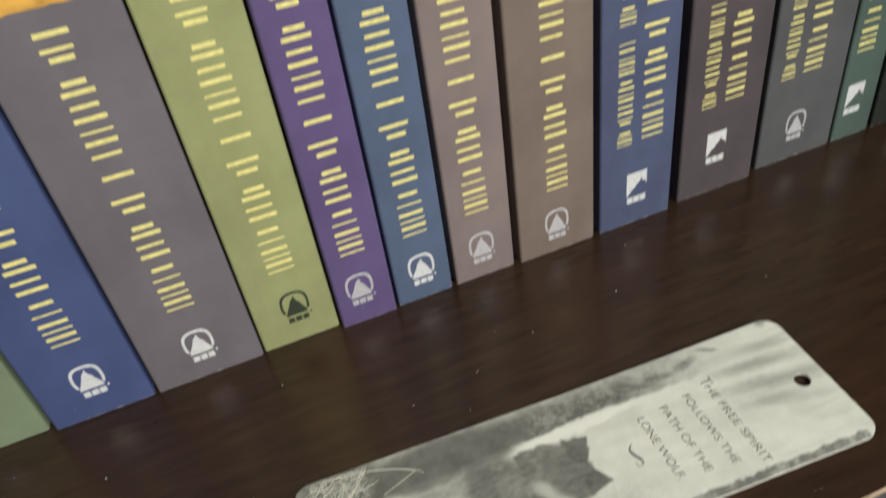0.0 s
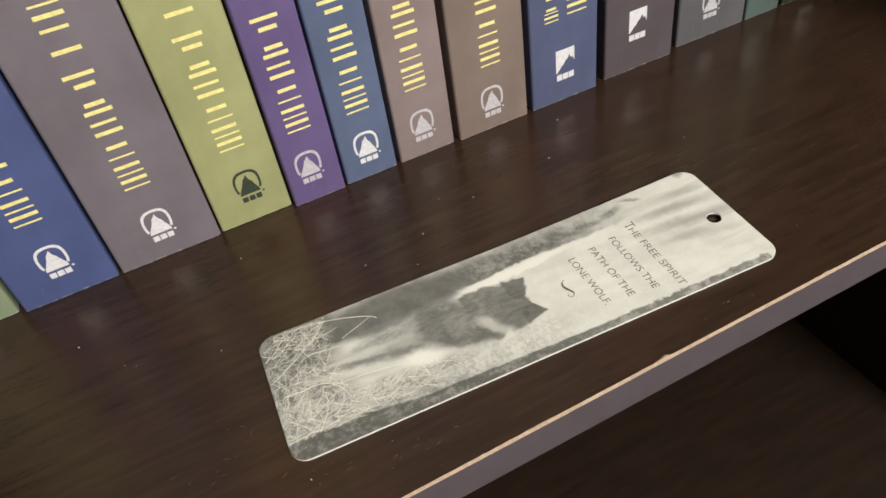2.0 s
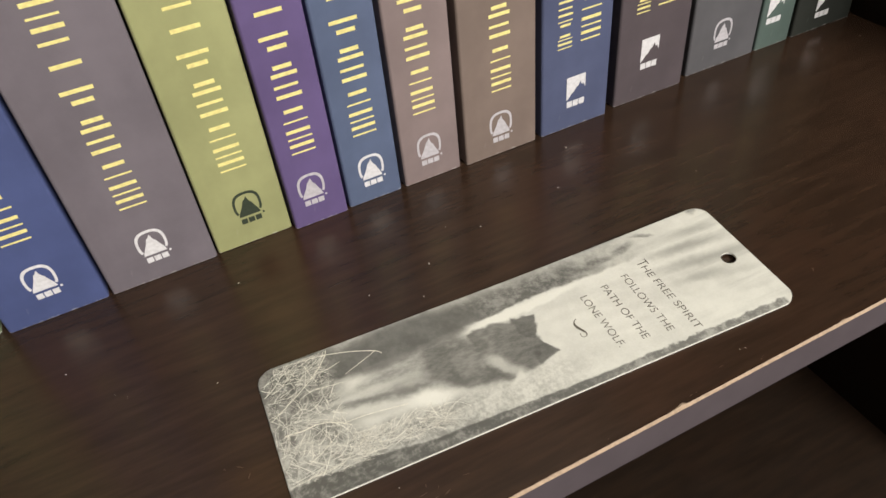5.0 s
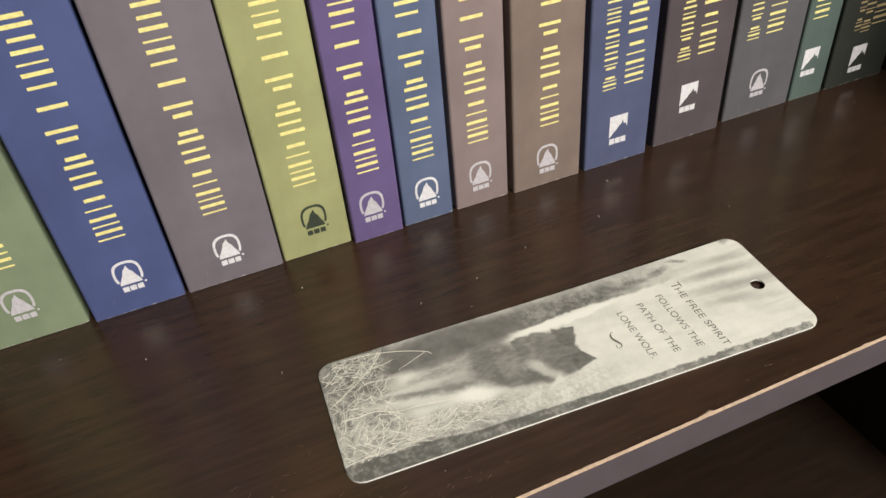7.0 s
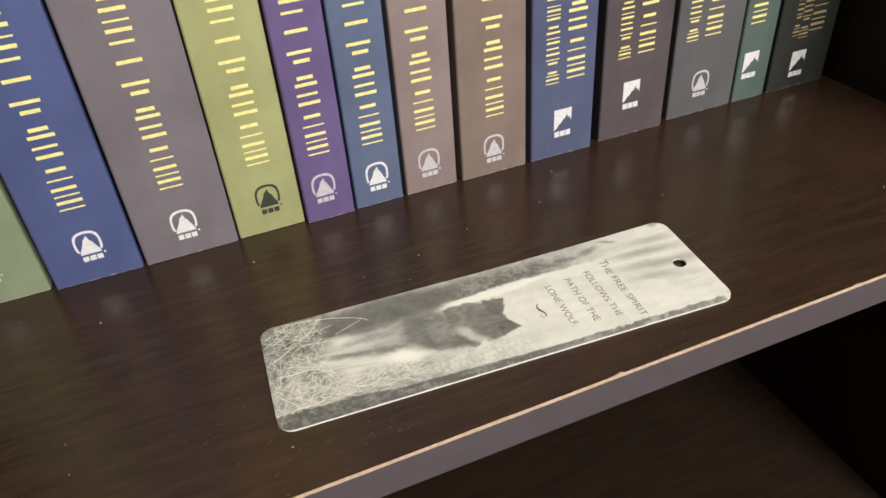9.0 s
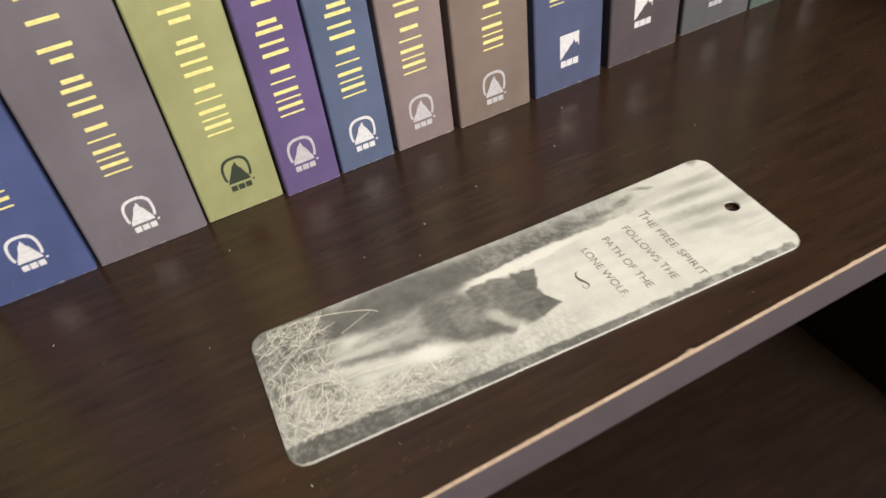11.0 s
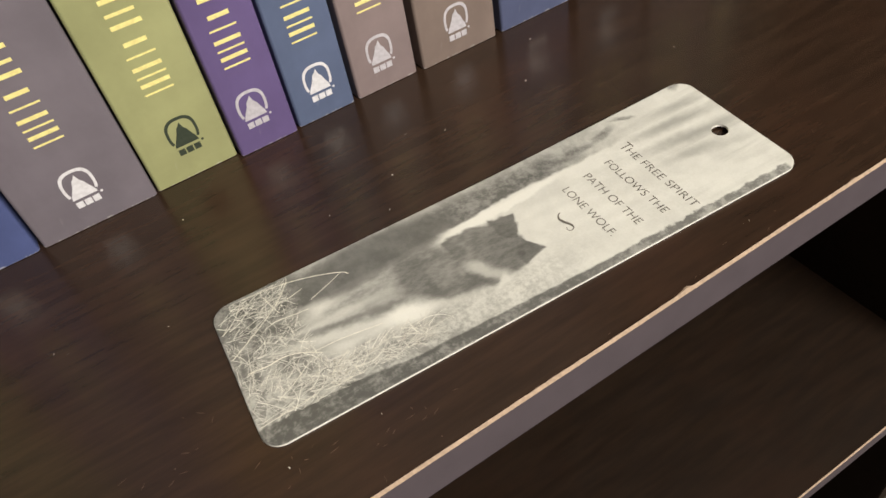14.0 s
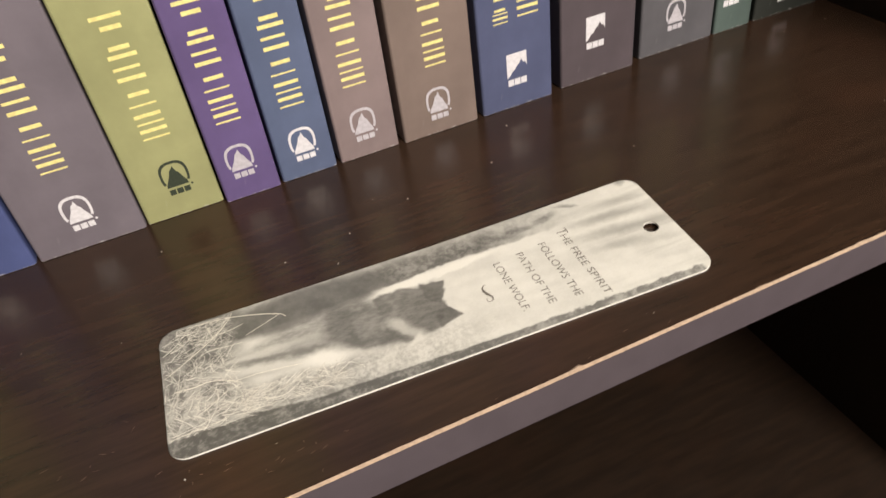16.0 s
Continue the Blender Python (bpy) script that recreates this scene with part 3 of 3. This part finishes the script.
card_text("T", 0.1487, 0.0430, 0.0398, 0.0044)
card_text("HE FREE SPIRIT", 0.1489, 0.0396, 0.0053, 0.0030)
card_text("FOLLOWS THE", 0.1396, 0.0392, 0.0088, 0.0030)
card_text("PATH OF THE", 0.1300, 0.0381, 0.0098, 0.0030)
card_text("LONE WOLF.", 0.1205, 0.0370, 0.0104, 0.0030)


def ribbon(bm, pts, widths, z):
    rows = []
    for i, p in enumerate(pts):
        a, b = pts[max(i - 1, 0)], pts[min(i + 1, len(pts) - 1)]
        d = Vector((b[0] - a[0], b[1] - a[1]))
        n = Vector((-d.y, d.x)).normalized() * widths[i] / 2
        rows.append((bm.verts.new((p[0] + n.x, p[1] + n.y, z + lift(*p))), bm.verts.new((p[0] - n.x, p[1] - n.y, z + lift(*p)))))
    for a, b in zip(rows, rows[1:]):
        bm.faces.new((a[0], b[0], b[1], a[1]))


def smooth(knots, steps=6):
    """A smooth line through knots given in millimetres; returns metres."""
    pts = []
    for n, (p, q) in enumerate(zip(knots, knots[1:])):
        o, e = knots[max(n - 1, 0)], knots[min(n + 2, len(knots) - 1)]
        for j in range(steps):
            h = j / steps
            pts.append(tuple(0.0005 * (2 * p[x] + (q[x] - o[x]) * h + (2 * o[x] - 5 * p[x] + 4 * q[x] - e[x]) * h * h + (3 * p[x] - o[x] - 3 * q[x] + e[x]) * h ** 3) for x in (0, 1)))
    pts.append((0.001 * knots[-1][0], 0.001 * knots[-1][1]))
    return pts


# small flourish under the verse
bm = bmesh.new()
pts = smooth([(113.0 + du, 24.2 - w) for du, w in ((1.0, -4.4), (-0.1, -3.9), (-0.9, -2.4), (-0.6, -0.6), (0.2, 1.1), (0.8, 2.5), (0.5, 3.8), (-0.8, 4.2), (-1.5, 3.3), (-1.1, 2.2))])
ribbon(bm, pts, [0.00025 + 0.00075 * math.sin(math.pi * min(1.0, i / (0.75 * len(pts)))) ** 2 for i in range(len(pts))], CARD_T + 0.00006)
part("flourish", bm, M_CARDINK, face, "dark printed flourish")

# pale printed grass at the lower end
rng = random.Random(11)
bm = bmesh.new()


def blade(u, v, heading, length, bend, wide, layer):
    pts, a = [], heading
    n = 9
    for i in range(n):
        pts.append((u, v))
        u += math.cos(a) * length / n
        v += math.sin(a) * length / n
        a += bend / n
    pts = [(min(max(p[0], 0.0008), CARD_L - 0.001), min(max(p[1], 0.0006), CARD_W - 0.0006)) for p in pts]
    pts = [p for p in pts if p[1] > 0.0078 - 0.02 * p[0]]
    pts = [p for p in pts if p[0] < 0.026 or p[1] < 0.0190]
    ok = [p for p in pts if (p[0] > 0.006 or 0.006 < p[1] < CARD_W - 0.006)]
    if len(ok) > 3:
        ribbon(bm, ok, [wide * (1 - 0.75 * i / len(ok)) for i in range(len(ok))], CARD_T + 0.00003 + layer * 0.00001)


for i in range(960):
    u0 = rng.uniform(0.0005, 0.028) if rng.random() < 0.66 else rng.uniform(0.02, 0.056)
    v0 = rng.uniform(0.0085, 0.0200 - 0.12 * (u0 - 0.024)) if u0 > 0.024 else rng.uniform(0.004, 0.057)
    fine_blade = rng.random() < 0.85
    blade(u0, v0, rng.gauss(0.15, 0.8), rng.uniform(0.003, 0.009) if fine_blade else rng.uniform(0.008, 0.017), rng.gauss(0, 1.0), rng.uniform(0.00010, 0.00024) if fine_blade else rng.uniform(0.00020, 0.00034), i % 3)
t = Tree("pale_grass_print")
geo = t.node("ShaderNodeNewGeometry")
v = t.maths("ADD", t.maths("MULTIPLY", geo.outputs["Random Per Island"], 0.58), 0.24)
mixg = t.mix(v, (0.30, 0.29, 0.25), (0.92, 0.91, 0.82))
grass = part("printed_grass", bm, t.finish(mixg, 0.4), face, "pale grass blades in the print")
tagged(grass, kind="stuff")

# a few long pale stalks in the print, in millimetres along and across the card
STALKS_BACK = (
    (((11, 56.8), (24, 55.4), (34, 52.6), (42.5, 48.8), (44.6, 46.6)), 0.50),
    (((42.6, 48.6), (37, 46.3), (30, 43.6)), 0.34),
    (((1.5, 35.5), (11, 41.6), (19.7, 48.2), (25.3, 54.5), (26.6, 57.4)), 0.42),
    (((16, 42), (22, 41.3), (28.2, 40.6)), 0.36),
    (((19.7, 48.2), (24.7, 48.6), (29.6, 49.8)), 0.36),
    (((4, 28), (10, 27.4), (15, 27.7), (20, 26.2), (25.5, 22.6)), 0.60),
)
STALKS_FRONT = (
    (((23, 24.2), (32.3, 23.9), (45.4, 21.8)), 0.36),
    (((17.3, 54), (18.7, 48), (19.9, 44.2)), 0.30),
    (((1.4, 8.8), (8.2, 9.3), (19, 10.1)), 0.34),
    (((8.8, 14.4), (13.7, 16.7), (20.4, 21.2)), 0.34),
    (((24.9, 13.4), (28.7, 16.7), (32.6, 18.9)), 0.32),
    (((24.2, 9.4), (29.2, 9.7), (33.2, 9.0)), 0.30),
    (((31.8, 14.9), (32.2, 9)), 0.28),
    (((8.5, 50.5), (12.6, 49.7), (15.7, 47.9)), 0.30),
)
M_STALK = plain("pale_stalk_print", (0.76, 0.74, 0.64), 0.4, 0.12, 400.0)
for k, (knots, wide) in enumerate(STALKS_BACK + STALKS_FRONT):
    bm = bmesh.new()
    pts = smooth(knots)
    ribbon(bm, pts, [0.00065 * wide * (0.45 + 0.55 * math.sin(math.pi * (0.25 + 0.6 * j / len(pts)))) for j in range(len(pts))], CARD_T + 0.00007 + 0.00001 * (k % 3))
    part("printed_stalk", bm, M_STALK, face, "long pale stalk in the print")

# ---- fine scratches and scuffs in the shelf's foil ----
def scratch(bm, x, y, heading, length, wide):
    """A thin sliver of bared foil, pointed at both ends, lying on the board."""
    dx, dy = math.cos(heading) * length / 2, math.sin(heading) * length / 2
    nx, ny = -math.sin(heading) * wide / 2, math.cos(heading) * wide / 2
    prism(bm, [(x - dx, y - dy), (x - 0.3 * dx + nx, y - 0.3 * dy + ny), (x + 0.4 * dx + nx, y + 0.4 * dy + ny), (x + dx, y + dy), (x + 0.2 * dx - nx, y + 0.2 * dy - ny)], "z", -0.0001, 0.00004)


rng = random.Random(21)
bm = bmesh.new()
for cx, cy, spread, count in ((0.072, -0.137, 0.012, 16), (0.052, -0.118, 0.014, 12), (0.105, -0.141, 0.010, 9), (0.215, -0.146, 0.020, 8), (0.300, -0.125, 0.040, 9)):
    for i in range(count):
        x, y = rng.gauss(cx, spread), min(max(rng.gauss(cy, 0.5 * spread), -0.1515), -0.004)
        dx, dy = x - 0.1634, y + 0.103
        if abs(dx * ca + dy * sa) < CARD_L / 2 + 0.003 and abs(-dx * sa + dy * ca) < CARD_W / 2 + 0.003:
            continue
        scratch(bm, x, y, rng.gauss(0.5, 0.7), rng.uniform(0.0006, 0.0030), rng.uniform(0.00006, 0.00014))
tagged(part("scratches", bm, plain("bared_foil", (0.120, 0.072, 0.052), 0.6, 0.3, 900.0, 0.3), main_shelf, "pale brown scratches in the foil"), kind="stuff")

# ---- dust on the shelf ----
rng = random.Random(4)
bm = bmesh.new()
for i in range(46):
    x, y, r = rng.uniform(-0.05, 0.46), rng.uniform(-0.148, -0.004), rng.choice((0.00008, 0.00010, 0.00013, 0.00020))
    dx, dy = x - 0.1634, y + 0.103
    if abs(dx * ca + dy * sa) < CARD_L / 2 + 0.002 and abs(-dx * sa + dy * ca) < CARD_W / 2 + 0.002:
        continue
    prism(bm, [(x + r * rng.uniform(0.7, 1.3) * math.cos(radians(60 * k)), y + r * rng.uniform(0.7, 1.3) * math.sin(radians(60 * k))) for k in range(6)], "z", 0.0, r * 1.2)
tagged(part("dust", bm, M_DUST, None), "pale dust specks on the dark shelf", "dust", kind="stuff")
